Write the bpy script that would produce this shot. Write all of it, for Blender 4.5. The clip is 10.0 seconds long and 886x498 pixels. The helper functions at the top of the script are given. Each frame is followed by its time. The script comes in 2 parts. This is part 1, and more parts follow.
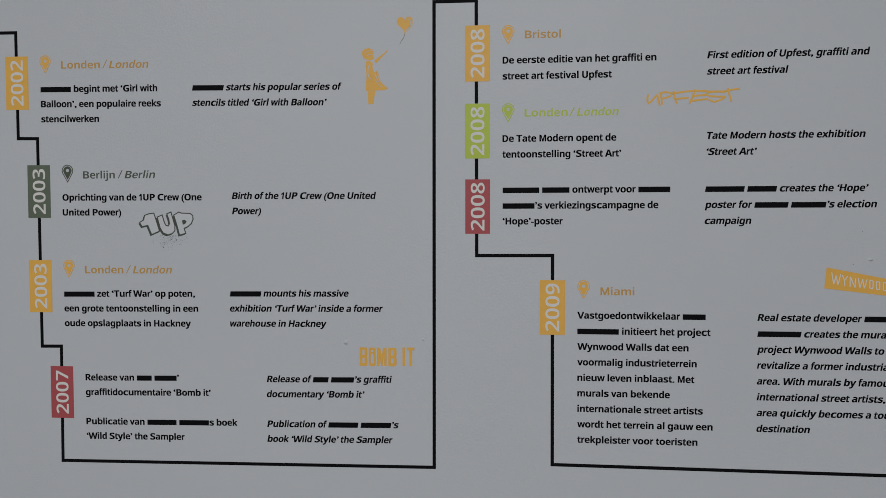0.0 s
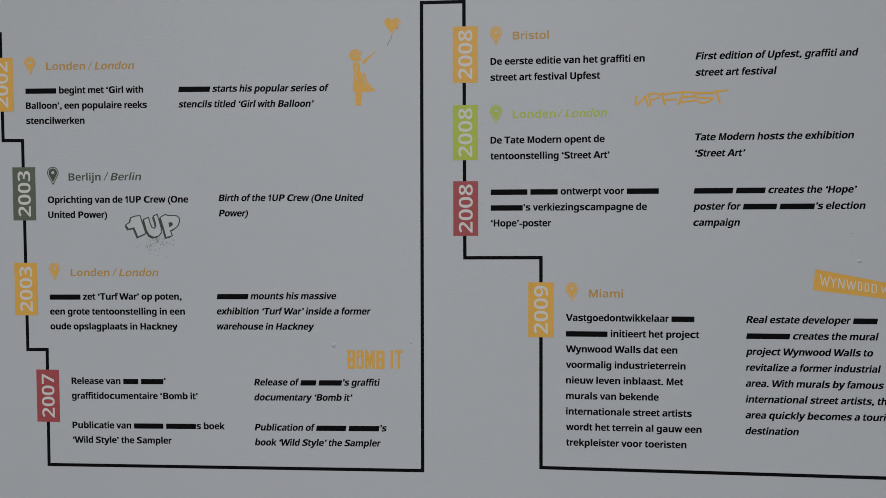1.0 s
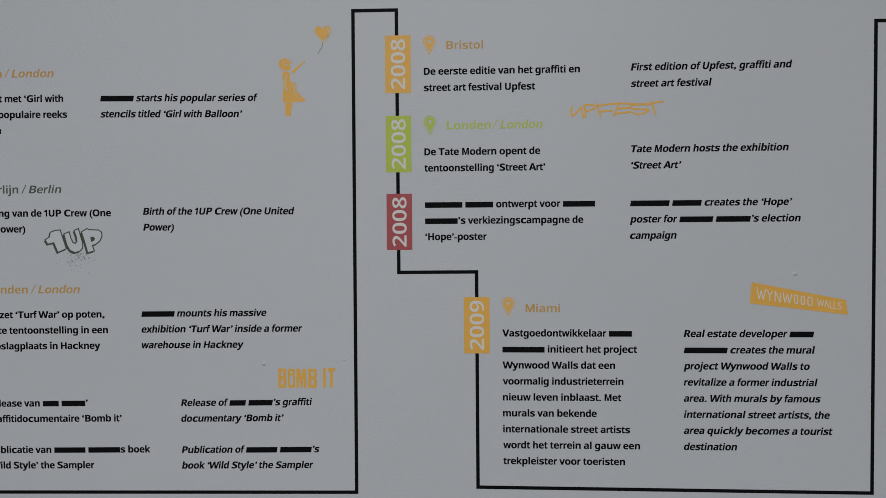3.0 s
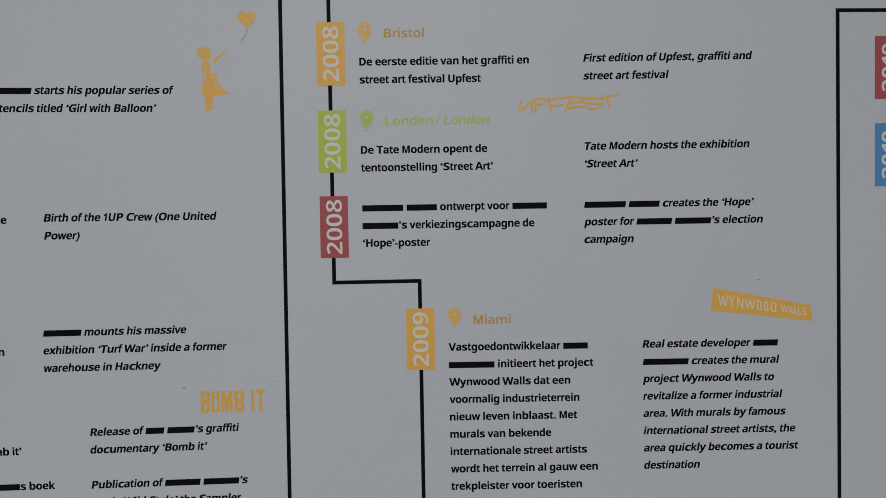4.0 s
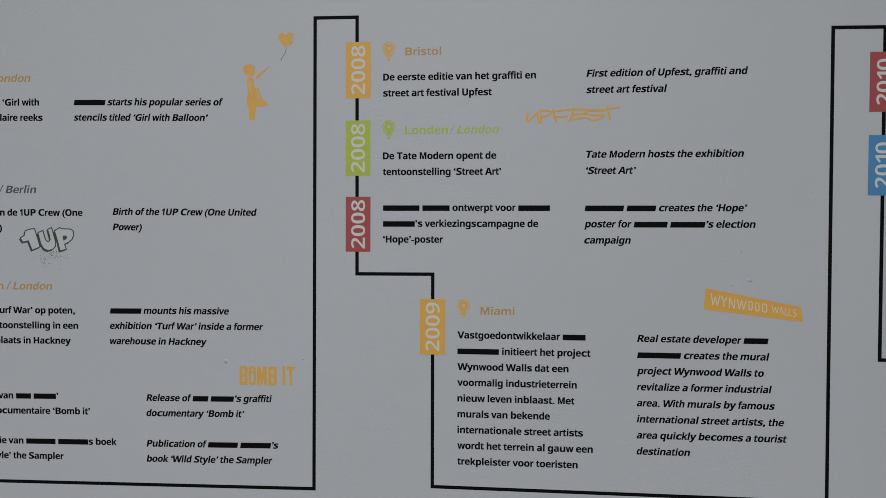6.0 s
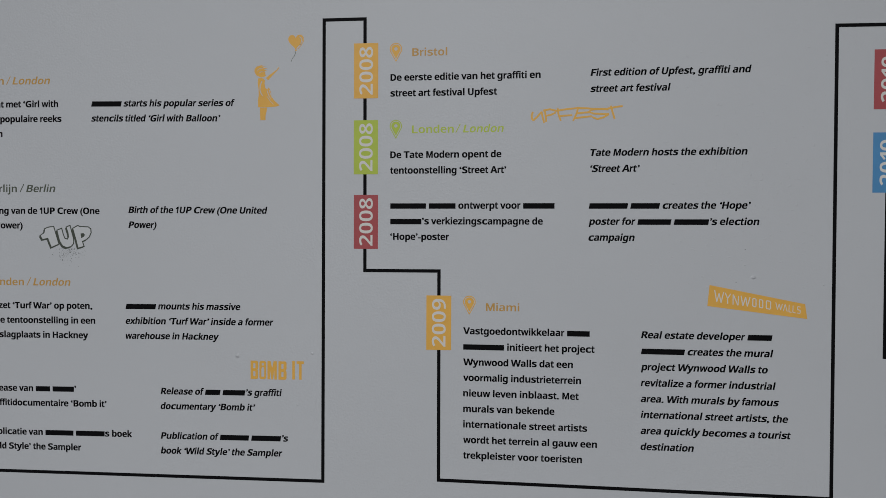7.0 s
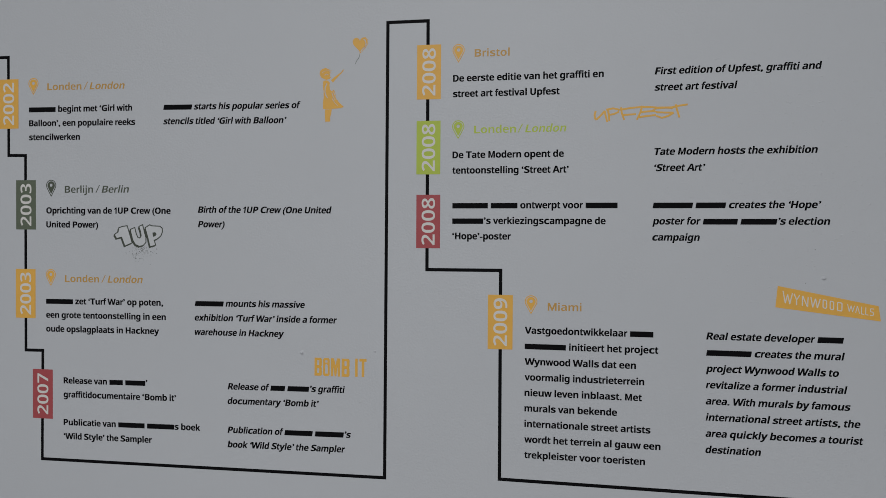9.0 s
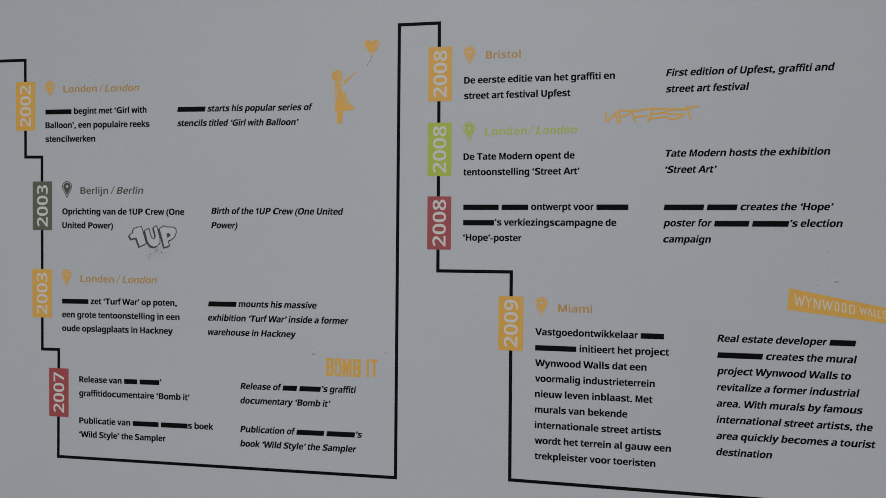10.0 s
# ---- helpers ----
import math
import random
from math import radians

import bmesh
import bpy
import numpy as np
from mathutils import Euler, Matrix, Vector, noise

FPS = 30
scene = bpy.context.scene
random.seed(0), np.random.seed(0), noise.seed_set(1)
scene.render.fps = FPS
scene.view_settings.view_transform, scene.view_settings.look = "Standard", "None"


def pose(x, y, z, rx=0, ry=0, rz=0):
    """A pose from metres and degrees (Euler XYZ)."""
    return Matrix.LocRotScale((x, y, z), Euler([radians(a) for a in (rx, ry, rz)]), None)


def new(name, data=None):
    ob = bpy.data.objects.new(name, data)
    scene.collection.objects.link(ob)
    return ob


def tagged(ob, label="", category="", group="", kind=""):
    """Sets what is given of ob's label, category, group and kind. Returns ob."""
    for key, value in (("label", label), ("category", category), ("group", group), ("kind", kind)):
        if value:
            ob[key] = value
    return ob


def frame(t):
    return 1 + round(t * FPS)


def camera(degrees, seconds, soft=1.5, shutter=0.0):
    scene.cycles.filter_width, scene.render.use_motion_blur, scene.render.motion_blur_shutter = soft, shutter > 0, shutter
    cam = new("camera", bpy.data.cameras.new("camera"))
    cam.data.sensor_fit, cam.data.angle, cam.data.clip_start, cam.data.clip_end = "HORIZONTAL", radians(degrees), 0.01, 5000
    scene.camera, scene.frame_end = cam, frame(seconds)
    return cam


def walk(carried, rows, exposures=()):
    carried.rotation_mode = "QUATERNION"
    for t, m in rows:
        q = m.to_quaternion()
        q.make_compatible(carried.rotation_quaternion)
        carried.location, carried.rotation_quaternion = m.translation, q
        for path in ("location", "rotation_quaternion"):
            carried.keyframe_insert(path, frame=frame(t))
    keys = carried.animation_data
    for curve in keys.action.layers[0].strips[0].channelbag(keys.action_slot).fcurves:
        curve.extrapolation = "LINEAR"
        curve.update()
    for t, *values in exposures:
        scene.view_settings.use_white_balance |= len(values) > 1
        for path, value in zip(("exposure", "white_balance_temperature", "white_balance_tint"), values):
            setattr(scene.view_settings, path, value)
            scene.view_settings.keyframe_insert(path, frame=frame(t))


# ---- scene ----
cam = camera(59.56, 10.0, soft=0.5)
# seconds, eye x, y, z, yaw, pitch, lean
PATH = [
    (0, -0.0041, 0.0453, 1.4160, 5.167, -2.264, -0.079),
    (0.5, 0.0073, 0.0495, 1.4179, 5.225, -2.285, -0.162),
    (1, 0.0100, 0.0540, 1.4206, 4.862, -2.296, -0.155),
    (1.5, 0.0233, 0.0539, 1.4119, 4.830, -1.823, -0.029),
    (2, 0.0367, 0.0564, 1.4196, 4.342, -1.982, -0.035),
    (2.5, 0.0508, 0.0638, 1.4094, 3.417, -1.294, -0.072),
    (2.8, 0.0745, 0.0754, 1.4178, 3.504, -1.299, -0.161),
    (3, 0.0702, 0.0957, 1.4316, 2.504, -1.763, -0.334),
    (3.2, 0.0807, 0.1210, 1.4266, 1.386, -1.473, -0.425),
    (4.3, 0.0790, 0.2265, 1.4368, -1.580, -1.625, -0.955),
    (4.5, 0.0957, 0.2233, 1.4370, -1.152, -1.629, -0.968),
    (4.7, 0.1280, 0.2090, 1.4302, -0.324, -1.187, -0.818),
    (5, 0.1597, 0.1826, 1.4309, -0.393, -1.111, -0.610),
    (5.3, 0.1941, 0.1490, 1.4347, 1.214, -1.424, -0.276),
    (5.5, 0.2057, 0.1302, 1.4368, 2.814, -1.630, -0.053),
    (5.7, 0.2085, 0.1067, 1.4340, 3.762, -1.540, 0.170),
    (6, 0.2099, 0.0806, 1.4264, 4.899, -1.335, 0.289),
    (6.2, 0.2129, 0.0734, 1.4191, 5.182, -1.128, 0.391),
    (7.3, 0.2476, 0.0562, 1.4187, 7.305, -1.363, 0.167),
    (7.5, 0.2469, 0.0538, 1.4222, 7.893, -1.495, 0.127),
    (7.8, 0.2450, 0.0519, 1.4149, 8.996, -1.216, 0.227),
    (8, 0.2397, 0.0487, 1.4170, 9.331, -1.337, 0.213),
    (8.5, 0.2368, 0.0506, 1.4168, 10.112, -1.265, 0.248),
    (9, 0.2230, 0.0484, 1.4094, 10.309, -0.919, 0.416),
    (9.5, 0.2243, 0.0458, 1.4121, 10.987, -0.941, 0.462),
    (10, 0.2289, 0.0435, 1.4154, 11.305, -1.051, 0.492),
]
walk(cam, [(t, pose(x, y, z, 90 + pitch, 0, yaw) @ pose(0, 0, 0, 0, 0, lean)) for t, x, y, z, yaw, pitch, lean in PATH])

# ---- light: an assumed wide, even lamp overhead, out of view, and a dim world fill ----
world = bpy.data.worlds.new("dim_world_fill")
scene.world = world
world.use_nodes = True
world.node_tree.nodes["Background"].inputs[0].default_value = (0.9, 0.95, 1.0, 1)
world.node_tree.nodes["Background"].inputs[1].default_value = 0.05


def ceiling_lamp(x, y, z, sx, sy, watts, colour=(0.955, 0.975, 0.995)):
    lamp = bpy.data.lights.new("unseen_hall_light", "AREA")
    lamp.shape, lamp.size, lamp.size_y, lamp.energy, lamp.color = "RECTANGLE", sx, sy, watts, colour
    new("unseen_hall_light", lamp).matrix_world = pose(x, y, z, 0, 0, 0)


# unseen lamp, its place and watts set to suit the wall's brightness
ceiling_lamp(-0.4, -3.35, 4.05, 4.0, 2.4, 372)

WALL = 1.5       # the face of the printed wall
MM = 0.001
FILM = 0.4       # thinness of all vinyl films


# ---- materials ----
def material(name, colour, rough=0.5, mottle=0.06, scale=6.0, grain=0.0, grain_scale=700.0, spec=0.5):
    """Paint or film: cloudy variation and fine grain in the colour, a fine relief in the surface."""
    m = bpy.data.materials.new(name)
    m.use_nodes = True
    nodes, links = m.node_tree.nodes, m.node_tree.links
    bsdf = nodes["Principled BSDF"]
    place = nodes.new("ShaderNodeTexCoord")
    big, fine = nodes.new("ShaderNodeTexNoise"), nodes.new("ShaderNodeTexNoise")
    big.inputs["Scale"].default_value, big.inputs["Detail"].default_value = scale, 5
    fine.inputs["Scale"].default_value, fine.inputs["Detail"].default_value = grain_scale, 3
    links.new(place.outputs["Object"], big.inputs["Vector"])
    links.new(place.outputs["Object"], fine.inputs["Vector"])
    add = nodes.new("ShaderNodeMath")
    add.operation = "MULTIPLY_ADD"
    links.new(fine.outputs["Fac"], add.inputs[0])
    add.inputs[1].default_value = 0.5
    links.new(big.outputs["Fac"], add.inputs[2])
    ramp = nodes.new("ShaderNodeMapRange")
    links.new(add.outputs[0], ramp.inputs["Value"])
    ramp.inputs["From Min"].default_value, ramp.inputs["From Max"].default_value = 0.45, 1.05
    ramp.inputs["To Min"].default_value, ramp.inputs["To Max"].default_value = 1 - mottle, 1 + mottle
    tone = nodes.new("ShaderNodeVectorMath")
    tone.operation = "SCALE"
    tone.inputs[0].default_value = colour
    links.new(ramp.outputs["Result"], tone.inputs["Scale"])
    links.new(tone.outputs[0], bsdf.inputs["Base Color"])
    bsdf.inputs["Roughness"].default_value = rough
    bsdf.inputs["Specular IOR Level"].default_value = spec
    if grain:
        bump = nodes.new("ShaderNodeBump")
        bump.inputs["Strength"].default_value = grain
        bump.inputs["Distance"].default_value = 0.001
        links.new(fine.outputs["Fac"], bump.inputs["Height"])
        links.new(bump.outputs["Normal"], bsdf.inputs["Normal"])
    return m


def wall_paint(name, colour):
    """Rolled wall paint: cloudy tone, roller stipple, patches where the stipple stands out more, faint streaks."""
    m = material(name, colour, rough=0.55, mottle=0.025, scale=2.2, grain_scale=420.0, spec=0.45)
    nodes, links = m.node_tree.nodes, m.node_tree.links
    bsdf = nodes["Principled BSDF"]
    place = nodes.new("ShaderNodeTexCoord")
    stipple, patch, swell = (nodes.new("ShaderNodeTexNoise") for _ in range(3))
    stipple.inputs["Scale"].default_value, stipple.inputs["Detail"].default_value = 230, 4
    patch.inputs["Scale"].default_value, patch.inputs["Detail"].default_value = 3.1, 3
    swell.inputs["Scale"].default_value, swell.inputs["Detail"].default_value = 14, 3
    for n in (stipple, patch, swell):
        links.new(place.outputs["Object"], n.inputs["Vector"])
    amount = nodes.new("ShaderNodeMapRange")
    links.new(patch.outputs["Fac"], amount.inputs["Value"])
    amount.inputs["From Min"].default_value, amount.inputs["From Max"].default_value = 0.42, 0.66
    amount.inputs["To Min"].default_value, amount.inputs["To Max"].default_value = 0.15, 1.0
    first = nodes.new("ShaderNodeBump")
    first.inputs["Distance"].default_value = 0.0006
    links.new(amount.outputs["Result"], first.inputs["Strength"])
    links.new(stipple.outputs["Fac"], first.inputs["Height"])
    second = nodes.new("ShaderNodeBump")
    second.inputs["Distance"].default_value, second.inputs["Strength"].default_value = 0.002, 0.35
    links.new(swell.outputs["Fac"], second.inputs["Height"])
    links.new(first.outputs["Normal"], second.inputs["Normal"])
    speck = nodes.new("ShaderNodeTexNoise")
    speck.inputs["Scale"].default_value, speck.inputs["Detail"].default_value = 150, 2
    links.new(place.outputs["Object"], speck.inputs["Vector"])
    raised = nodes.new("ShaderNodeMapRange")
    raised.interpolation_type = "SMOOTHSTEP"
    links.new(speck.outputs["Fac"], raised.inputs["Value"])
    raised.inputs["From Min"].default_value, raised.inputs["From Max"].default_value = 0.6, 0.78
    # a stretch of wall that was filled and rolled more coarsely than the rest
    away = nodes.new("ShaderNodeVectorMath")
    away.operation = "DISTANCE"
    links.new(place.outputs["Object"], away.inputs[0])
    away.inputs[1].default_value = (0.62, WALL, 1.52)
    ragged = nodes.new("ShaderNodeMath")
    ragged.operation = "MULTIPLY_ADD"
    links.new(swell.outputs["Fac"], ragged.inputs[0])
    ragged.inputs[1].default_value = 0.25
    links.new(away.outputs["Value"], ragged.inputs[2])
    coarse = nodes.new("ShaderNodeMapRange")
    coarse.interpolation_type = "SMOOTHSTEP"
    links.new(ragged.outputs[0], coarse.inputs["Value"])
    coarse.inputs["From Min"].default_value, coarse.inputs["From Max"].default_value = 0.2, 0.6
    coarse.inputs["To Min"].default_value, coarse.inputs["To Max"].default_value = 0.9, 0.06
    third = nodes.new("ShaderNodeBump")
    third.inputs["Distance"].default_value = 0.0004
    links.new(coarse.outputs["Result"], third.inputs["Strength"])
    links.new(raised.outputs["Result"], third.inputs["Height"])
    links.new(second.outputs["Normal"], third.inputs["Normal"])
    links.new(third.outputs["Normal"], bsdf.inputs["Normal"])
    return m


PAINT = wall_paint("grey_wall_paint", (0.433, 0.441, 0.459))
PLASTER = material("grey_plaster", (0.3, 0.3, 0.3), 0.8, 0.04, 3, 0.2, 300)
CONCRETE = material("grey_concrete", (0.2, 0.2, 0.2), 0.6, 0.15, 4, 0.3, 200)
BLACK = material("black_vinyl", (0.005, 0.005, 0.0057), 0.5, 0.15, 30, spec=0.02)
DARK = material("dark_matte", (0.13, 0.13, 0.13), 0.7, 0.2, 300, spec=0.2)
WHITE = material("white_vinyl", (0.58, 0.56, 0.53), 0.5, 0.03, 30, 0.05, spec=0.3)
ORANGE = material("orange_vinyl", (0.65, 0.355, 0.067), 0.5, 0.05, 30, 0.05, spec=0.3)
OCHRE = material("ochre_vinyl", (0.44, 0.25, 0.06), 0.5, 0.05, 30, 0.05, spec=0.3)
LIME = material("lime_vinyl", (0.37, 0.45, 0.06), 0.5, 0.05, 30, 0.05, spec=0.3)
RED = material("red_vinyl", (0.33, 0.062, 0.068), 0.5, 0.05, 30, 0.05, spec=0.3)
BLUE = material("blue_vinyl", (0.065, 0.215, 0.41), 0.5, 0.05, 30, 0.05, spec=0.3)
PINE = material("dark_moss_vinyl", (0.062, 0.072, 0.052), 0.5, 0.05, 30, 0.05, spec=0.3)
CHARCOAL = material("charcoal_green_vinyl", (0.05, 0.058, 0.045), 0.5, 0.08, 30, 0.05, spec=0.3)
MOSS = material("moss_green_vinyl", (0.096, 0.114, 0.080), 0.5, 0.05, 30, 0.05, spec=0.3)


# ---- mesh helpers: drawings lie in x and z on the wall, in millimetres ----
def part(name, data, mat, parent=None, label=""):
    ob = new(name, data)
    data.materials.clear()
    data.materials.append(mat)
    ob.parent = parent
    return tagged(ob, label) if label else ob


def thing(name, x, z, label, category, group="", kind=""):
    """An empty at the thing's base, on the wall's face."""
    ob = new(name)
    ob.empty_display_size = 0.02
    ob.matrix_world = pose(x * MM, WALL, z * MM)
    return tagged(ob, label, category, group, kind)


def box_mesh(name, x0, x1, y0, y1, z0, z1, bevel=0.0):
    bm = bmesh.new()
    bmesh.ops.create_cube(bm, size=1)
    for v in bm.verts:
        v.co = ((x0 + x1) / 2 + v.co.x * (x1 - x0), (y0 + y1) / 2 + v.co.y * (y1 - y0), (z0 + z1) / 2 + v.co.z * (z1 - z0))
    if bevel:
        bmesh.ops.bevel(bm, geom=bm.edges, offset=bevel, segments=2, affect="EDGES", profile=0.5)
    data = bpy.data.meshes.new(name)
    bm.to_mesh(data)
    bm.free()
    return data


def flat_curve(name, depth):
    c = bpy.data.curves.new(name, "CURVE")
    c.dimensions, c.fill_mode, c.extrude = "2D", "BOTH", depth * FILM * MM
    return c


def stand_up(data, x, z, turn=0.0, lift=0.0):
    """Turns a flat drawing (metres) upright onto the wall, about its own origin, at x, z millimetres from the parent."""
    data.transform(Matrix.Translation((x * MM, -lift * MM, z * MM)) @ Matrix.Rotation(-turn, 4, "Y") @ Matrix.Rotation(math.pi / 2, 4, "X"))
    return data


def sheet(name, loops, depth=0.5, lift=0.0):
    """A thin film cut to the loops (lists of x, z in millimetres from the parent); a loop inside another is a hole."""
    c = flat_curve(name, depth)
    for loop in loops:
        s = c.splines.new("POLY")
        s.points.add(len(loop) - 1)
        for p, (x, z) in zip(s.points, loop):
            p.co = (x * MM, z * MM, 0, 1)
        s.use_cyclic_u = True
    ob = bpy.data.objects.new(name, c)
    data = bpy.data.meshes.new_from_object(ob)
    bpy.data.objects.remove(ob)
    bpy.data.curves.remove(c)
    return stand_up(data, 0, 0, 0, lift * FILM)


def stroke(points, width, taper=1.0):
    """The outline of a stroke of that width along the points."""
    left, right = [], []
    n = len(points)
    for i, p in enumerate(points):
        a, b = Vector(points[max(i - 1, 0)]), Vector(points[min(i + 1, n - 1)])
        d = (b - a).normalized()
        w = width / 2 * (1 + (taper - 1) * i / (n - 1))
        left.append((p[0] - d.y * w, p[1] + d.x * w))
        right.append((p[0] + d.y * w, p[1] - d.x * w))
    return left + right[::-1]


def ellipse(cx, cz, rx, rz, n=28):
    return [(cx + rx * math.cos(2 * math.pi * i / n), cz + rz * math.sin(2 * math.pi * i / n)) for i in range(n)]


# ---- lettering: one mesh a letter, shared by its repeats ----
ADVANCE = dict(zip("abcdefghijklmnopqrstuvwxyz", (566, 628, 587, 587, 560, 321, 607, 591, 268, 279, 553, 287, 896, 623, 605, 613, 616, 378, 538, 355,
                                                  652, 522, 754, 555, 565, 501)))
ADVANCE.update(zip("ABCDEFGHIJKLMNOPQRSTUVWXYZ", (695, 693, 716, 701, 667, 595, 770, 740, 278, 540, 722, 611, 821, 722, 774, 671, 778, 687, 634, 609,
                                                  711, 659, 975, 667, 667, 611)))
ADVANCE.update({" ": 240, ",": 287, ".": 277, "‘": 274, "’": 256, "-": 329, "1": 440, "(": 330, ")": 338, "/": 278})
BOLD, PLAIN = (0x1D5D4, 0x1D5EE, 0x1D7EC), (0x1D5A0, 0x1D5BA, 0x1D7E2)     # the built-in font's sans alphabets: capitals, small letters, digits
WIDE = 1.05     # the letters are cut wider than the font, on the same advance
GLYPHS = {}


def drawn(text, weight):
    """The text in the built-in font at size 1, as a mesh."""
    c = bpy.data.curves.new("letter", "FONT")
    c.body, c.size, c.offset, c.resolution_u, c.extrude = text, 1.0, weight, 4, 0.5
    ob = bpy.data.objects.new("letter", c)
    data = bpy.data.meshes.new_from_object(ob)
    bpy.data.objects.remove(ob)
    bpy.data.curves.remove(c)
    return data


def spread(data, w):
    """The letter made bolder by w on every side: four shifted layers, each a hair above the last."""
    bm = bmesh.new()
    for n, (dx, dy) in enumerate(((-w, -w * 0.6), (w, -w * 0.6), (-w, w * 0.6), (w, w * 0.6))):
        data.transform(Matrix.Translation((dx, dy, 0.03 * n)))
        bm.from_mesh(data)
        data.transform(Matrix.Translation((-dx, -dy, -0.03 * n)))
    bm.to_mesh(data)
    bm.free()
    return data


def letter_m(t):
    """The capital M with stems t wide, whose middle the thickened font closes up."""
    h, a, b = 0.714, 0.085, 0.855
    m = (a + b) / 2
    c = flat_curve("letter", 0)
    c.extrude = 0.5
    s = c.splines.new("POLY")
    loop = [(a, 0), (a, h), (a + t * 1.25, h), (m, 0.235), (b - t * 1.25, h), (b, h), (b, 0), (b - t, 0), (b - t, h * 0.66), (m + t * 0.42, 0),
            (m - t * 0.42, 0), (a + t, h * 0.66), (a + t, 0)]
    s.points.add(len(loop) - 1)
    for p, (x, y) in zip(s.points, loop):
        p.co = (x, y, 0, 1)
    s.use_cyclic_u = True
    ob = bpy.data.objects.new("letter", c)
    data = bpy.data.meshes.new_from_object(ob)
    bpy.data.objects.remove(ob)
    bpy.data.curves.remove(c)
    return data


def glyph(ch, style, weight, slant, mat):
    """A letter's standing mesh at size 1 and 1 deep, its ink's two ends, and its own advance."""
    key = (ch, style, weight, slant, mat.name)
    if key not in GLYPHS:
        upper, lower, digits = style
        sign, heavy = ch, min(weight, 0.0)
        for first, start in (("A", upper), ("a", lower), ("0", digits)):
            n = ord(ch) - ord(first)
            if 0 <= n < (10 if first == "0" else 26):
                sign = chr(start + n)
        if ch == "M":
            data, own = letter_m(0.155 + 2 * weight), 0.94
        else:
            two = drawn(sign * 2, heavy)
            data = drawn(sign, heavy)
            own = max(v.co.x for v in two.vertices) - max(v.co.x for v in data.vertices)
            bpy.data.meshes.remove(two)
            if weight > 0:
                data = spread(data, weight if sign != ch else weight * 1.6)
        for v in data.vertices:
            x, y, z = v.co
            v.co = (x + slant * y, -z, y)
        data.name = "letter"
        data.materials.clear()
        data.materials.append(mat)
        xs = [v.co.x for v in data.vertices]
        GLYPHS[key] = data, min(xs), max(xs), own
    return GLYPHS[key]


def line_of_text(text, parent, x0, x1, z, turn, mat, size, style=BOLD, weight=0.0, slant=0.0, film=0.5, name="letter"):
    """One line from x0 to x1 (millimetres from the parent) on the baseline z; x1 None: natural width.
    A token _2.5 is a plain bar of that width; what follows + stands close to it."""
    at, laid, bars = 0.0, [], []
    for token in text.split(" "):
        for piece in token.split("+"):
            if piece.startswith("_"):
                wide = float(piece[1:])
                bars.append((at + 0.035, at + 0.035 + wide))
                at += wide + 0.07
                continue
            for ch in piece:
                data, lo, hi, own = glyph(ch, style, weight, slant, mat)
                step = ADVANCE[ch] / 1000
                sx = step / own * WIDE
                start = at - step * (WIDE - 1) / 2
                laid.append((data, start, sx, start + lo * sx, start + hi * sx))
                at += step
        at += ADVANCE[" "] / 1000
    low = min([l[3] for l in laid] + [b[0] for b in bars])
    high = max([l[4] for l in laid] + [b[1] + slant * 0.5 for b in bars])
    k = size if x1 is None else (x1 - x0) / (high - low)
    base = Matrix.Translation((x0 * MM, 0, z * MM)) @ Matrix.Rotation(-turn, 4, "Y")
    for data, start, sx, _, _ in laid:
        ob = new(name, data)
        ob.parent = parent
        ob.matrix_basis = base @ Matrix.Translation(((start - low) * k * MM, 0, 0)) @ Matrix.Diagonal((sx * k * MM, 2 * film * FILM * MM, size * MM, 1))
    for a, b in bars:
        loop = [((x - low + slant * y) * k, y * size) for x, y in ((a, 0.0), (b, 0.0), (b, 0.58), (a, 0.58))]
        bar = sheet("bar", [loop], film)
        bar.transform(base)
        part("bar", bar, mat, parent, "plain black bar")


# ---- the hall: the printed wall, and an assumed room round it ----
LEFT, RIGHT, BACK, HIGH = -4.5, 4.5, -6.0, 4.2
wall = part("wall_north", box_mesh("wall_north", LEFT, RIGHT, WALL, WALL + 0.2, 0, HIGH), PAINT)
tagged(wall, "smooth light grey painted wall with fine roller stipple", "wall", kind="structure")
# never in view: added to close the room and bounce the lamp's light
tagged(part("wall_south", box_mesh("wall_south", LEFT, RIGHT, BACK - 0.2, BACK, 0, HIGH), PLASTER), "unseen plain grey plaster wall", "wall", kind="structure")
tagged(part("wall_west", box_mesh("wall_west", LEFT - 0.2, LEFT, BACK - 0.2, WALL + 0.2, 0, HIGH), PLASTER), "unseen plain grey plaster wall", "wall", kind="structure")
tagged(part("wall_east", box_mesh("wall_east", RIGHT, RIGHT + 0.2, BACK - 0.2, WALL + 0.2, 0, HIGH), PLASTER), "unseen plain grey plaster wall", "wall", kind="structure")
tagged(part("floor", box_mesh("floor", LEFT - 0.2, RIGHT + 0.2, BACK - 0.2, WALL + 0.2, -0.2, 0), CONCRETE), "unseen plain grey concrete floor", "floor", kind="structure")
tagged(part("ceiling", box_mesh("ceiling", LEFT - 0.2, RIGHT + 0.2, BACK - 0.2, WALL + 0.2, HIGH, HIGH + 0.2), PLASTER), "unseen plain grey plaster ceiling", "ceiling", kind="structure")

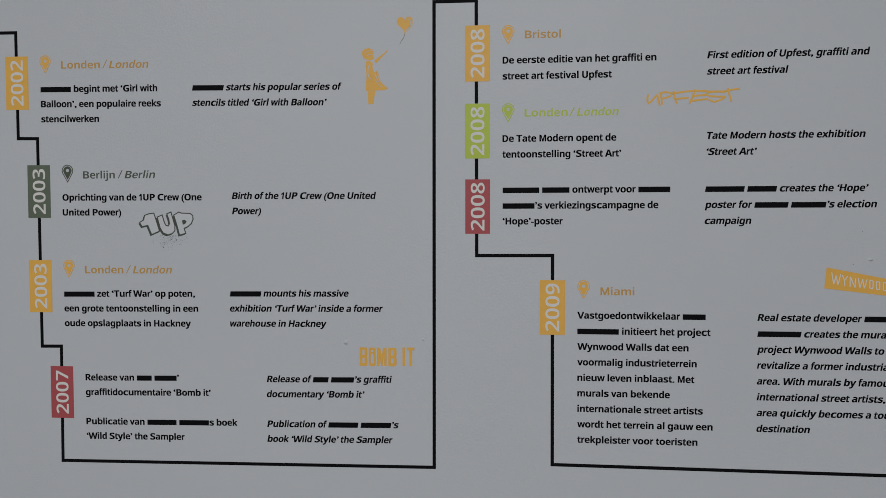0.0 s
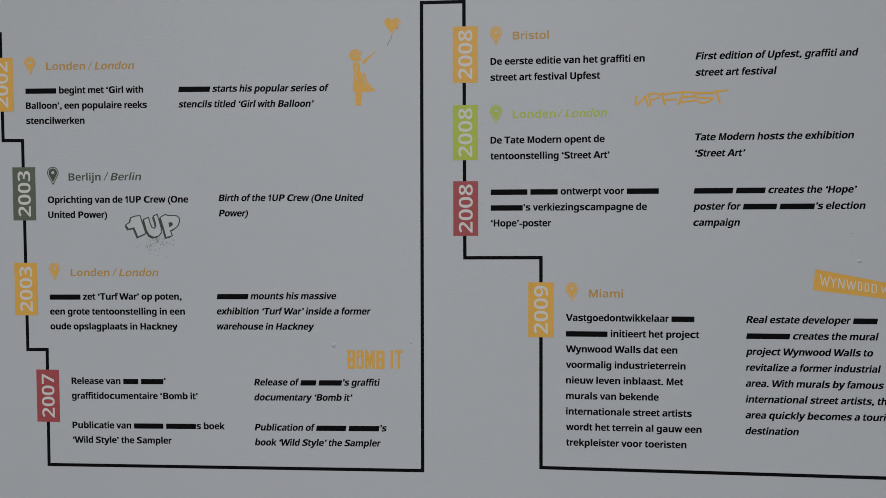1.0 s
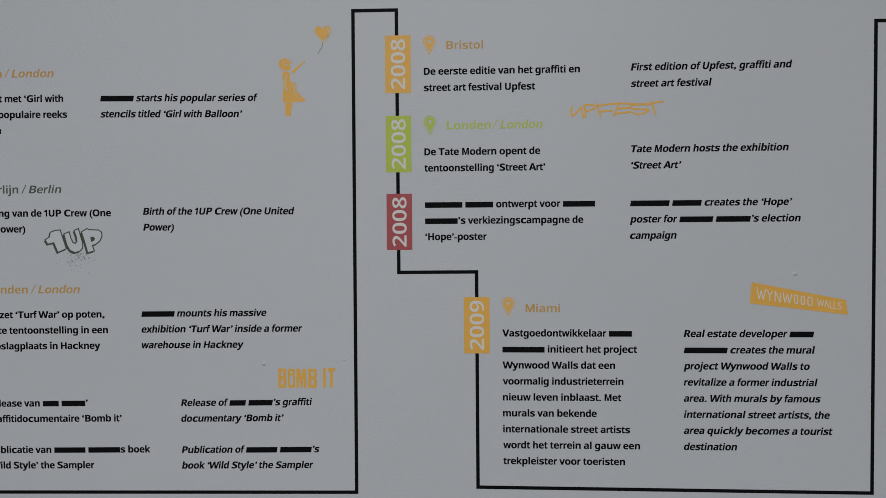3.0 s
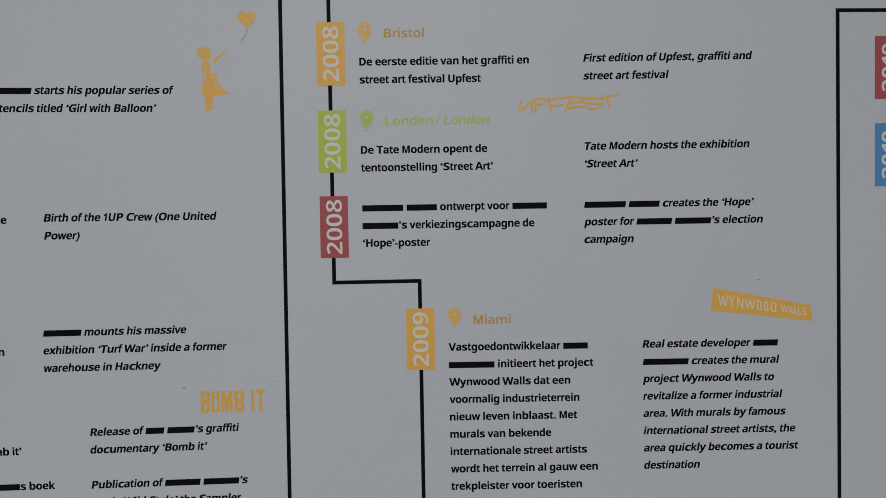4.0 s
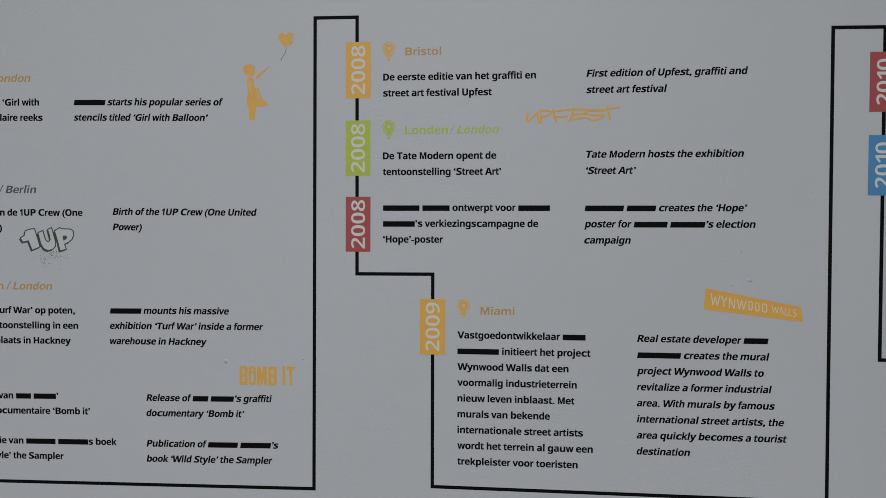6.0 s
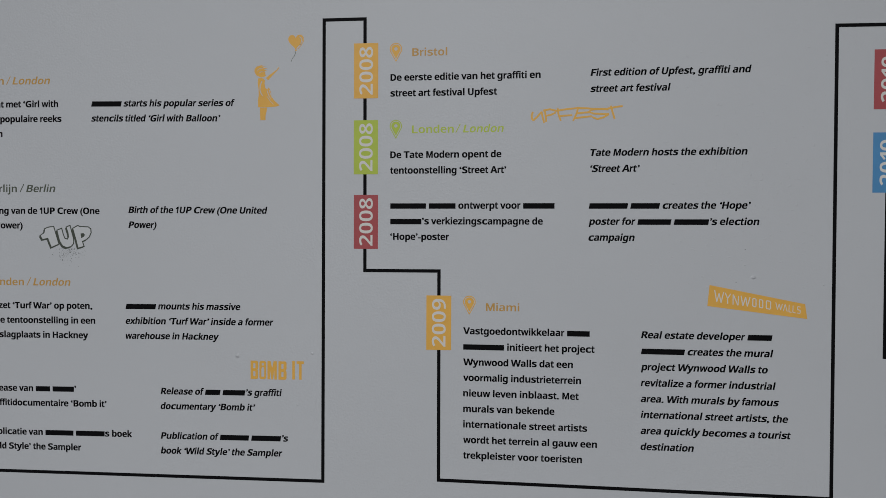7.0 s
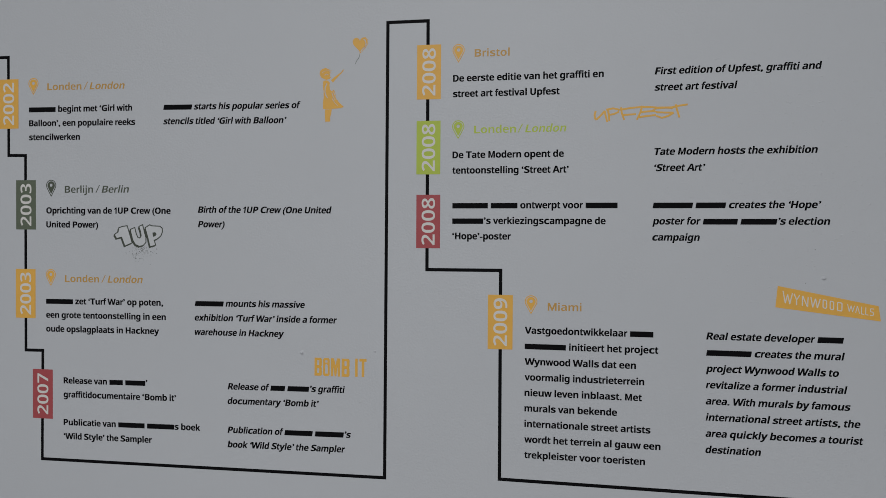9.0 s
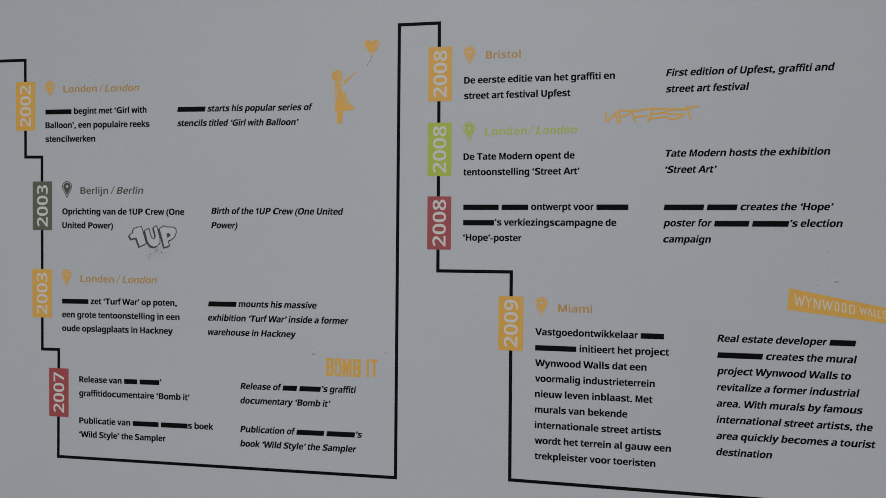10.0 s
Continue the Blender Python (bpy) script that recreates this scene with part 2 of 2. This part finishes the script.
# ---- the black timeline: mitred strips along one bent line ----
LINE = [(-1300, 1783), (-978, 1781.5), (-977.5, 1574.5), (-937.5, 1574), (-937, 1163), (-897, 1163.5), (-898.5, 934),
        (-153, 940.5), (-151.8, 1820), (-73, 1820), (-72, 1346), (69.5, 1346.5), (70.5, 952), (775.2, 947.5),
        (773, 1786.5), (860.5, 1786), (861, 1203), (1300, 1201)]
timeline = thing("timeline_line", 0, 940, "black vinyl timeline line stepping across a grey wall", "wall line")


def corner(before, at, after, half):
    a = (Vector(at) - Vector(before)).normalized() if before else None
    b = (Vector(after) - Vector(at)).normalized() if after else None
    na = Vector((-a.y, a.x)) if a else Vector((-b.y, b.x))
    nb = Vector((-b.y, b.x)) if b else na
    m = (na + nb).normalized()
    m = m * (half / m.dot(na))
    return (at[0] + m.x, at[1] + m.y), (at[0] - m.x, at[1] - m.y)


for i in range(len(LINE) - 1):
    p0, p1 = LINE[i], LINE[i + 1]
    l0, r0 = corner(LINE[i - 1] if i else None, p0, p1, 3.2)
    l1, r1 = corner(p0, p1, LINE[i + 2] if i + 2 < len(LINE) else None, 3.2)
    strip = sheet("strip", [[(x, z - 940) for x, z in (r0, r1, l1, l0)]], 0.35)
    part("strip", strip, BLACK, timeline)


# ---- year plates ----
def year_plate(x, top, wide, high, year, mat, colour, span, turn=0.0):
    """An upright plate with the year running upwards; span: the length of the digits."""
    plate = thing("year_plate", x + wide / 2, top - high, f"{colour} vinyl year plate with {year} in white upright digits", "year plate", "year plates")
    h = wide / 2
    part("panel", sheet("panel", [[(-h, 0), (h, 0), (h, high), (-h, high)]], 0.6), mat, plate)
    span *= 0.965
    size = 26.8 / 0.735
    glyphs = [glyph(d, BOLD, -0.010, 0.0, WHITE) for d in year]
    total = sum(hi - lo for _, lo, hi, _ in glyphs) + 0.07 * 3
    k = span / total
    at = (high - span) / 2
    for data, lo, hi, _ in glyphs:
        ob = tagged(new("digit", data), "white vinyl digit")
        ob.parent = plate
        ob.matrix_basis = (Matrix.Translation((13.2 * MM, -0.3 * MM, (at - lo * k) * MM)) @ Matrix.Rotation(-math.pi / 2, 4, "Y")
                           @ Matrix.Diagonal((k * MM, 0.2 * MM, size * MM, 1)))
        at += (hi - lo + 0.07) * k
    return plate


year_plate(-1001, 1735, 47, 104, "2002", ORANGE, "orange", 92)
year_plate(-960, 1522, 47, 104, "2003", MOSS, "moss green", 92)
year_plate(-961, 1334.5, 47, 103.5, "2003", ORANGE, "orange", 92)
year_plate(-920.5, 1123.6, 47, 104, "2007", RED, "red", 89)
year_plate(-94, 1774.5, 46.5, 103.5, "2008", ORANGE, "orange", 93)
year_plate(-94, 1630, 46.5, 102, "2008", LIME, "lime green", 93)
year_plate(-93.5, 1489, 46.5, 102, "2008", RED, "red", 93)
year_plate(46, 1300.5, 47, 102.5, "2009", ORANGE, "orange", 93)
year_plate(836, 1743, 48.5, 104.5, "2010", RED, "red", 83)
year_plate(836, 1598, 48.5, 105.5, "2010", BLUE, "blue", 83)


# ---- map pins and place headings ----
def drop(r, tip, n=30):
    """A map pin's outline: a round head of radius r round 0, 0 that runs to a point at 0, -tip."""
    a = math.asin(r / tip) * 0.9
    pts = [(r * math.cos(t), r * math.sin(t)) for t in (-a + (math.pi + 2 * a) * i / n for i in range(n + 1))]
    return pts + [(-0.5, -tip), (0.5, -tip)]


def map_pin(x, top, mat, colour):
    pin = thing("map_pin", x, top - 34, f"{colour} vinyl map pin with an outlined rim", "map pin", "map pins")
    up = 34 - 11.3

    def moved(loop):
        return [(px, pz + up) for px, pz in loop]
    part("rim", sheet("rim", [moved(drop(11.7, 23.2)), moved(drop(10.0, 20.0))], 0.5), mat, pin)
    part("head", sheet("head", [moved(drop(8.6, 17.2)), moved(ellipse(0, 0.4, 3.2, 3.2, 20))], 0.5), mat, pin)
    return pin


def place_heading(x, z, words, mat, colour, slope=0.0):
    """Upright words, then slanted ones, each with its own two ends."""
    name = " ".join(w for w, *_ in words)
    head = thing("place_heading", x, z, f"{colour} vinyl place heading reading {name}", "heading", "place headings")
    for text, a, b, slant in words:
        line_of_text(text, head, a - x, b - x, (a - x) * slope, math.atan(slope), mat, 20.4 if text != "/" else 23.5, BOLD, -0.007, slant)
    return head


map_pin(-918.5, 1736, ORANGE, "orange")
map_pin(-877, 1522, PINE, "dark moss green")
map_pin(-878, 1335, ORANGE, "orange")
map_pin(-13.8, 1773.5, ORANGE, "orange")
map_pin(-13.5, 1629.5, LIME, "lime green")
map_pin(127, 1300.5, ORANGE, "orange")
place_heading(-886, 1709.8, [("Londen", -886, -806.5, 0), ("/", -801.5, -791.5, 0.1), ("London", -788, -708, 0.2)], OCHRE, "ochre", -0.008)
place_heading(-845, 1495, [("Berlijn", -845, -780, 0), ("/", -774, -764, 0.1), ("Berlin", -760, -698, 0.2)], PINE, "dark moss green")
place_heading(-845, 1308.7, [("Londen", -845, -766, 0), ("/", -760.5, -750.5, 0.1), ("London", -746.5, -667, 0.2)], OCHRE, "ochre", 0.003)
place_heading(17, 1748.6, [("Bristol", 17, 83, 0)], OCHRE, "ochre")
place_heading(17, 1604.6, [("Londen", 17, 96, 0), ("/", 99, 109, 0.1), ("London", 113, 189, 0.2)], LIME, "lime green", 0.004)
place_heading(158, 1273, [("Miami", 158, 220, 0)], OCHRE, "ochre")

# ---- text blocks ----
STEP, SIZE = 29.25, 17.6


def text_block(x, z, slope, lines, italic=False, tongue="Dutch", drift=0.0):
    """Black lettering: lines of text and their right ends, None in place of a line leaves it empty.
    drift: how far each line starts further right than the one above."""
    bottom = z - STEP * (len(lines) - 1)
    style = "italic black" if italic else "bold black"
    block = thing("text_block", x, bottom, f"{style} vinyl lettering in {tongue}, {sum(l is not None for l in lines)} lines on the wall", "text", "text blocks")
    for n, entry in enumerate(lines):
        if entry:
            text, end = entry
            line_of_text(text, block, drift * n, None if end is None else end - x, z - STEP * n - bottom, math.atan(slope), BLACK, SIZE,
                         weight=0.0135, slant=0.18 if italic else 0.0)
    return block


text_block(-929, 1664.5, -0.006, [("_3.47 begint met ‘Girl with", -691), ("Balloon’, een populaire reeks", -684), ("stencilwerken", -810)])
text_block(-888.5, 1452, -0.001, [("Oprichting van de 1UP Crew (One", -605), ("United Power)", -768)])
text_block(-889, 1262.1, 0.007, [("_3.47 zet ‘Turf War’ op poten,", -621), ("een grote tentoonstelling in een", -615), ("oude opslagplaats in Hackney", -630)])
text_block(-848, 1095.9, 0.012, [("Release van _1.7 _2.52+’", -656), ("graffitidocumentaire ‘Bomb it’", -592), None,
                               ("Publicatie van _3.3 _3.34+s boek", -539), ("‘Wild Style’ the Sampler", -646)])
text_block(-621.5, 1663, -0.010, [("_3.47 starts his popular series of", -328), ("stencils titled ‘Girl with Balloon’", -357)], True, "English")
text_block(-545, 1454, -0.003, [("Birth of the 1UP Crew (One United", -263), ("Power)", -487)], True, "English")
text_block(-551.5, 1265, 0.007, [("_3.47 mounts his massive", -317), ("exhibition ‘Turf War’ inside a former", -251), ("warehouse in Hackney", -360)], True, "English")
text_block(-479.5, 1098.8, 0.013, [("Release of _1.7 _2.52+’s graffiti", -234), ("documentary ‘Bomb it’", -287), None,
                                 ("Publication of _3.3 _3.34+’s", -221), ("book ‘Wild Style’ the Sampler", -233)], True, "English")
text_block(-24, 1703, 0.003, [("De eerste editie van het graffiti en", 256), ("street art festival Upfest", 176)])
text_block(-24, 1558.2, 0.003, [("De Tate Modern opent de", 185), ("tentoonstelling ‘Street Art’", 194)])
text_block(-23.5, 1463, 0.002, [("_3.86 _2.86 ontwerpt voor _3.27", 283), ("_3.36+’s verkiezingscampagne de", 262), ("‘Hope’-poster", 88)])
text_block(115.7, 1229, -0.002, [("Vastgoedontwikkelaar _2.33", 349), ("_4.26 initieert het project", 358), ("Wynwood Walls dat een", 319),
                               ("voormalig industrieterrein", 334), ("nieuw leven inblaast. Met", 330), ("murals van bekende", 286),
                               ("internationale street artists", 346), ("wordt het terrein al gauw een", 364), ("trekpleister voor toeristen", 337)], drift=0.15)
text_block(346, 1705.5, 0.006, [("First edition of Upfest, graffiti and", 629), ("street art festival", 489)], True, "English")
text_block(347, 1560, 0.003, [("Tate Modern hosts the exhibition", 624), ("‘Street Art’", 436)], True, "English")
text_block(345, 1463.5, 0.002, [("_3.86 _2.86 creates the ‘Hope’", 631), ("poster for _3.27 _3.36+’s election", 646), ("campaign", 428)], True, "English")
text_block(441, 1228, -0.002, [("Real estate developer _2.33", 671), ("_4.26 creates the mural", 673), ("project Wynwood Walls to", 664),
                                 ("revitalize a former industrial", 678), ("area. With murals by famous", 684), ("international street artists, the", 700),
                                 ("area quickly becomes a tourist", 705), ("destination", 537)], True, "English", drift=0.18)
text_block(908.6, 1715.6, 0.006, [("Rel", None), ("‘Exi", None)])
text_block(908.6, 1569.5, 0.003, [(w, None) for w in "De kun mar dire tuss jour ‘exp mee mur zien ken mun".split()])


# ---- drawings and marks on the wall ----
def figure_stencil():
    """A plain orange silhouette with a reaching arm and a few pale slits, cut from one film."""
    def at(pts):
        return [(u * 0.318 - v * 0.0067 - 37, 181 - v * 0.317) for u, v in pts]
    head = [(66, 275), (68, 258), (80, 247), (98, 241), (118, 239), (108, 247), (137, 246), (116, 254), (147, 258), (124, 264), (144, 271),
            (128, 275), (136, 285), (131, 292), (140, 299), (130, 308), (110, 313), (94, 307), (76, 297)]
    dress = [(91, 318), (109, 316), (122, 319), (133, 331), (131, 350), (136, 375), (148, 385), (158, 374), (167, 388), (177, 425), (191, 450),
             (227, 482), (206, 489), (150, 492), (94, 492), (92, 450), (96, 420), (94, 380), (88, 348)]
    arm = [(139, 317), (160, 299), (176, 288), (206, 267), (211, 258), (221, 251), (217, 263), (207, 274), (182, 299), (152, 331), (146, 322)]
    legs = [(106, 494), (150, 494), (147, 520), (141, 543), (142, 570), (110, 570), (107, 540)]
    slits = [stroke([(114, 335), (104, 360), (103, 388), (110, 408), (121, 424)], 6.5, 0.8), stroke([(147, 392), (158, 420), (170, 440)], 5, 0.7),
             stroke([(159, 386), (171, 418), (182, 438)], 4, 0.7), stroke([(150, 428), (168, 455), (190, 476)], 4, 0.6)]
    slits += [stroke([(82, 270), (96, 259), (118, 257)], 3.5, 0.6), stroke([(98, 286), (108, 277), (122, 280)], 5, 0.7)]
    film = sheet("stencil_figure", [at(l) for l in (head, dress, *slits, arm, legs)], 0.5)
    ob = part("stencil_figure", film, ORANGE)
    ob.matrix_world = pose(-271 * MM, WALL, 1632 * MM)
    return tagged(ob, "plain orange stencil silhouette beside a heart balloon", "wall stencil")


def heart_loop(cx, cz, w, h, n=40):
    pts = []
    for i in range(n):
        t = 2 * math.pi * i / n
        x = 16 * math.sin(t) ** 3
        z = 13 * math.cos(t) - 5 * math.cos(2 * t) - 2 * math.cos(3 * t) - math.cos(4 * t)
        pts.append((cx + x / 32 * w, cz + (z + 2.5) / 29 * h))
    return pts


def heart_balloon():
    ob = thing("heart_balloon", -206, 1745, "small orange heart balloon stencil with a thin string", "wall stencil")
    body = sheet("balloon", [heart_loop(-1.5, 34, 29, 29), stroke([(6, 45), (9.5, 42), (10.5, 36), (8, 30)], 2.0, 0.6)], 0.5)
    part("balloon", body, ORANGE, ob)
    part("rim", sheet("rim", [stroke([(5, 48), (10, 48), (14.3, 43), (14, 36), (9, 28), (2, 21)], 1.2)], 0.4), ORANGE, ob)
    part("knot", sheet("knot", [[(-3, 18), (1.5, 18.5), (-0.6, 22)]], 0.45), ORANGE, ob)
    part("string", sheet("string", [stroke([(-1.5, 17.5), (-2, 13), (-4, 8.5), (-8, 3.5), (-10.5, -2.5)], 0.8)], 0.4), MOSS, ob)
    return ob


def inset(pts, d):
    """The outline moved inwards by d (its points run clockwise on the wall)."""
    out = []
    for i, p in enumerate(pts):
        a, b = (Vector(p) - Vector(pts[i - 1])).normalized(), (Vector(pts[(i + 1) % len(pts)]) - Vector(p)).normalized()
        m = (Vector((-a.y, a.x)) + Vector((-b.y, b.x))).normalized()
        m = m * (d / max(m.dot(Vector((-a.y, a.x))), 0.5))
        out.append((p[0] + m.x, p[1] + m.y))
    return out


def block_logo():
    """Three leaning outlined blocks with dark lower edges, and a spray of dots under them."""
    ob = thing("outlined_block_emblem", -680, 1352, "charcoal green outlined block emblem with sprayed dots beneath", "wall emblem")

    def at(pts):
        return [(u * 0.376 - 99, 126 - v * 0.367) for u, v in pts]
    blocks = [[(152, 149), (176, 140), (207, 136), (214, 158), (238, 236), (190, 257), (170, 207), (140, 214), (124, 188), (148, 172)],
              [(220, 158), (252, 145), (262, 182), (270, 200), (280, 204), (286, 195), (283, 175), (272, 141), (299, 129), (320, 205), (320, 232),
               (304, 250), (278, 257), (252, 246), (236, 220)],
              [(309, 148), (340, 130), (352, 136), (400, 138), (416, 150), (418, 172), (408, 196), (390, 212), (370, 221), (379, 248), (340, 259), (326, 205)]]
    for n, pts in enumerate(blocks):
        hole = [[(356, 177), (372, 174), (381, 184), (374, 195), (360, 201)]] if n == 2 else []
        part("block_shadow", sheet("block_shadow", [at([(x - 6, y + 7) for x, y in inset(pts, 2.0)])], 0.22 + 0.02 * n), CHARCOAL, ob)
        part("block_face", sheet("block_face", [at(inset(pts, 2.5))], 0.36), PALE, ob)
        part("block_outline", sheet("block_outline", [at(pts), at(inset(pts, 5.5))] + [at(h) for h in hole], 0.55), CHARCOAL, ob)
    rng = random.Random(4)
    dots = []
    for _ in range(170):
        x, z = rng.gauss(7, 15), 32 - abs(rng.gauss(0, 12))
        r = rng.uniform(0.25, 0.75)
        dots.append([(x + r, z), (x, z + r), (x - r, z), (x, z - r)])
    tagged(part("spray_dots", sheet("spray_dots", dots, 0.4), CHARCOAL, ob), kind="stuff")
    return ob


def scribble_logo():
    """A wide scribble of brush strokes."""
    ob = thing("brush_scribble", 321, 1619, "orange brush-stroke scribble emblem", "wall emblem")

    def at(pts):
        return [(u * 0.32 - 96, 46 - v * 0.322) for u, v in pts]
    strokes = [[(53, 72), (47, 96), (50, 116), (58, 122)], [(56, 122), (78, 102), (104, 72)], [(103, 72), (110, 105), (119, 136)],
               [(121, 64), (127, 95), (130, 130)], [(112, 66), (150, 59), (182, 66), (180, 80), (158, 90), (130, 96)], [(194, 54), (200, 90), (213, 126)],
               [(186, 68), (250, 59), (320, 53)], [(200, 99), (240, 96), (278, 94)], [(312, 48), (302, 85), (283, 126)],
               [(316, 55), (360, 56), (402, 61)], [(300, 85), (345, 80), (382, 79)], [(288, 112), (330, 107), (388, 101)],
               [(482, 64), (440, 61), (395, 63), (368, 74), (395, 86), (440, 89), (484, 90)], [(484, 90), (455, 108), (420, 118), (390, 106)],
               [(494, 44), (504, 80), (516, 118)], [(400, 60), (470, 61), (520, 51), (560, 46)]]
    for n, pts in enumerate(strokes):
        part("brush_stroke", sheet("brush_stroke", [stroke(at(pts), 3.6, 0.9)], 0.35 + 0.03 * n), ORANGE, ob)
    return ob


def stencil_blocks():
    """Six upright blocks with narrow slits, in two sets."""
    ob = thing("block_emblem", -242, 1136.3, "row of upright orange stencil blocks with thin slits", "wall emblem")

    def oblong(a, b, low, high):
        return [(a, low), (b, low), (b, high), (a, high)]
    low, high = -2.5, 33.0
    shapes = []
    for a, b in ((-54.5, -39.4), (1.1, 17.1)):
        mid = (a + b) / 2
        shapes.append([[(a, low), (b - 2, low), (b, low + 3), (b, 13), (b - 1.6, 15.5), (b, 18), (b, high - 3), (b - 2, high), (a, high)],
                       oblong(mid - 2.2, mid + 2.0, 3, 12.5), oblong(mid - 2.2, mid + 2.0, 18.5, 28)])
    shapes.insert(1, [[(-36.9, low + 3), (-34.5, low), (-25.8, low), (-23.4, low + 3), (-23.4, high - 3), (-25.8, high), (-34.5, high), (-36.9, high - 3)],
                      [(-33, 2.5), (-27.3, 2.5), (-27.3, 17), (-29, 21.5), (-31.3, 21.5), (-33, 17)], oblong(-32.3, -28, 24, 28.5)])
    shapes.insert(2, [[(-20.8, low), (-15.9, low), (-15.9, 17), (-13, low), (-10, low), (-7.1, 17), (-7.1, low), (-2.2, low), (-2.2, high), (-8.5, high),
                       (-11.5, 19), (-14.5, high), (-20.8, high)]])
    shapes.append([oblong(28.4, 33.6, low + 1, high + 1)])
    shapes.append([[(41.8, low + 1), (47, low + 1), (47, 28.5), (51.4, 28.5), (51.4, high + 1), (37, high + 1), (37, 28.5), (41.8, 28.5)]])
    for loops in shapes:
        part("block", sheet("block", loops, 0.5), ORANGE, ob)
    return ob


def slanted_sign():
    """A tapering orange strip with thin pale zigzag and ring marks in two sets."""
    ob = thing("slanted_sign", 644, 1267, "slanted orange vinyl sign with thin pale zigzag marks", "wall sign")
    tl, tr, br, bl = [(x - 644, z - 1267) for x, z in ((561, 1326.5), (726, 1294.5), (730, 1268), (557.5, 1288.5))]
    part("panel", sheet("panel", [[bl, br, tr, tl]], 0.5), ORANGE, ob)

    def at(pts):
        return [(u * 0.322 - 94.3, 72 - v * 0.3235) for u, v in pts]
    marks = [[(63, 66), (75, 132), (87, 84), (98, 136), (112, 76)], [(120, 80), (133, 112), (134, 142)], [(149, 86), (136, 110)],
             [(163, 146), (163, 90)], [(164, 90), (189, 150)], [(190, 150), (192, 97)], [(206, 96), (216, 152), (230, 104), (240, 155), (254, 104)],
             [(392, 130), (401, 170), (410, 138), (418, 172), (427, 138)], [(433, 176), (442, 140), (453, 180)], [(463, 142), (462, 181), (476, 184)],
             [(484, 146), (483, 184), (497, 187)], [(524, 154), (508, 152), (507, 168), (522, 172), (521, 189), (504, 187)]]
    for n, (a, b) in enumerate((p[i], p[i + 1]) for p in marks for i in range(len(p) - 1)):
        part("mark", sheet("mark", [stroke(at([a, b]), 1.75 if a[0] < 380 else 1.35)], 0.4 + 0.006 * n, 0.3), WHITE, ob, "thin pale mark")
    for a, b, top, tall in ((266, 289, 107, 49), (302, 325, 113, 49), (339, 367, 119, 49)):
        ring = [(a + 4, top), (b - 5, top + 3), (b, top + 9), (b, top + tall - 4), (b - 5, top + tall + 3), (a + 4, top + tall), (a, top + tall - 6), (a, top + 6)]
        part("mark", sheet("mark", [at(ring), at(inset(ring, 5.5))], 0.4, 0.3), WHITE, ob, "thin pale mark")
    return ob


PALE = material("pale_grey_vinyl", (0.475, 0.482, 0.49), 0.5, 0.03, 30, 0.05, spec=0.3)
figure_stencil()
heart_balloon()
block_logo()
scribble_logo()
stencil_blocks()
slanted_sign()


# ---- lumps in the wall's paint, and tiny dark dots on it ----
def blob(name, x, z, wide, high, proud, mat, seed):
    bm = bmesh.new()
    rings, around = 7, 18
    top = bm.verts.new((x * MM, WALL - proud * MM, z * MM))
    before = None
    for i in range(1, rings + 1):
        r, row = i / rings, []
        for j in range(around):
            t = 2 * math.pi * j / around
            d = r * (1 + 0.22 * noise.noise(Vector((math.cos(t), math.sin(t), seed * 3.1))))
            h = proud * (0.5 + 0.5 * math.cos(math.pi * r)) - 0.03 * (i == rings)
            row.append(bm.verts.new((x * MM + d * math.cos(t) * wide / 2 * MM, WALL - h * MM, z * MM + d * math.sin(t) * high / 2 * MM)))
        for j in range(around):
            k = (j + 1) % around
            bm.faces.new((top, row[j], row[k])) if before is None else bm.faces.new((before[j], row[j], row[k], before[k]))
        before = row
    bm.normal_update()
    for f in bm.faces:
        f.smooth = True
    data = bpy.data.meshes.new(name)
    bm.to_mesh(data)
    bm.free()
    return part(name, data, mat, wall)


for n, (x, z, w, h, p) in enumerate(((-323, 1178, 10, 10, 2.6), (-174, 1186, 7, 6, 1.3), (637, 1341, 11, 8, 2.4), (-203, 1086, 5, 6, 0.5),
                                     (622, 1363, 5, 3, 0.6), (757, 1329, 4, 4, 0.7), (-873, 1155, 4, 3, 0.6), (723, 1666, 4, 3, 0.6),
                                     (748, 1486, 6, 3, 0.5), (726, 1750, 7, 3, 0.4), (922, 1452, 4, 3, 0.6))):
    blob("paint_lump", x, z, w, h, p, PAINT, n + 1)
# dark grey dots, 1 to 2 mm wide and barely raised
for n, (x, z, w) in enumerate(((607, 1332, 1.5), (622, 1391, 1.7), (-156, 1376, 1.1), (-470, 1268, 1.0))):
    blob("dark_dot", x, z, w, w * 1.2, 0.15, DARK, n + 40)
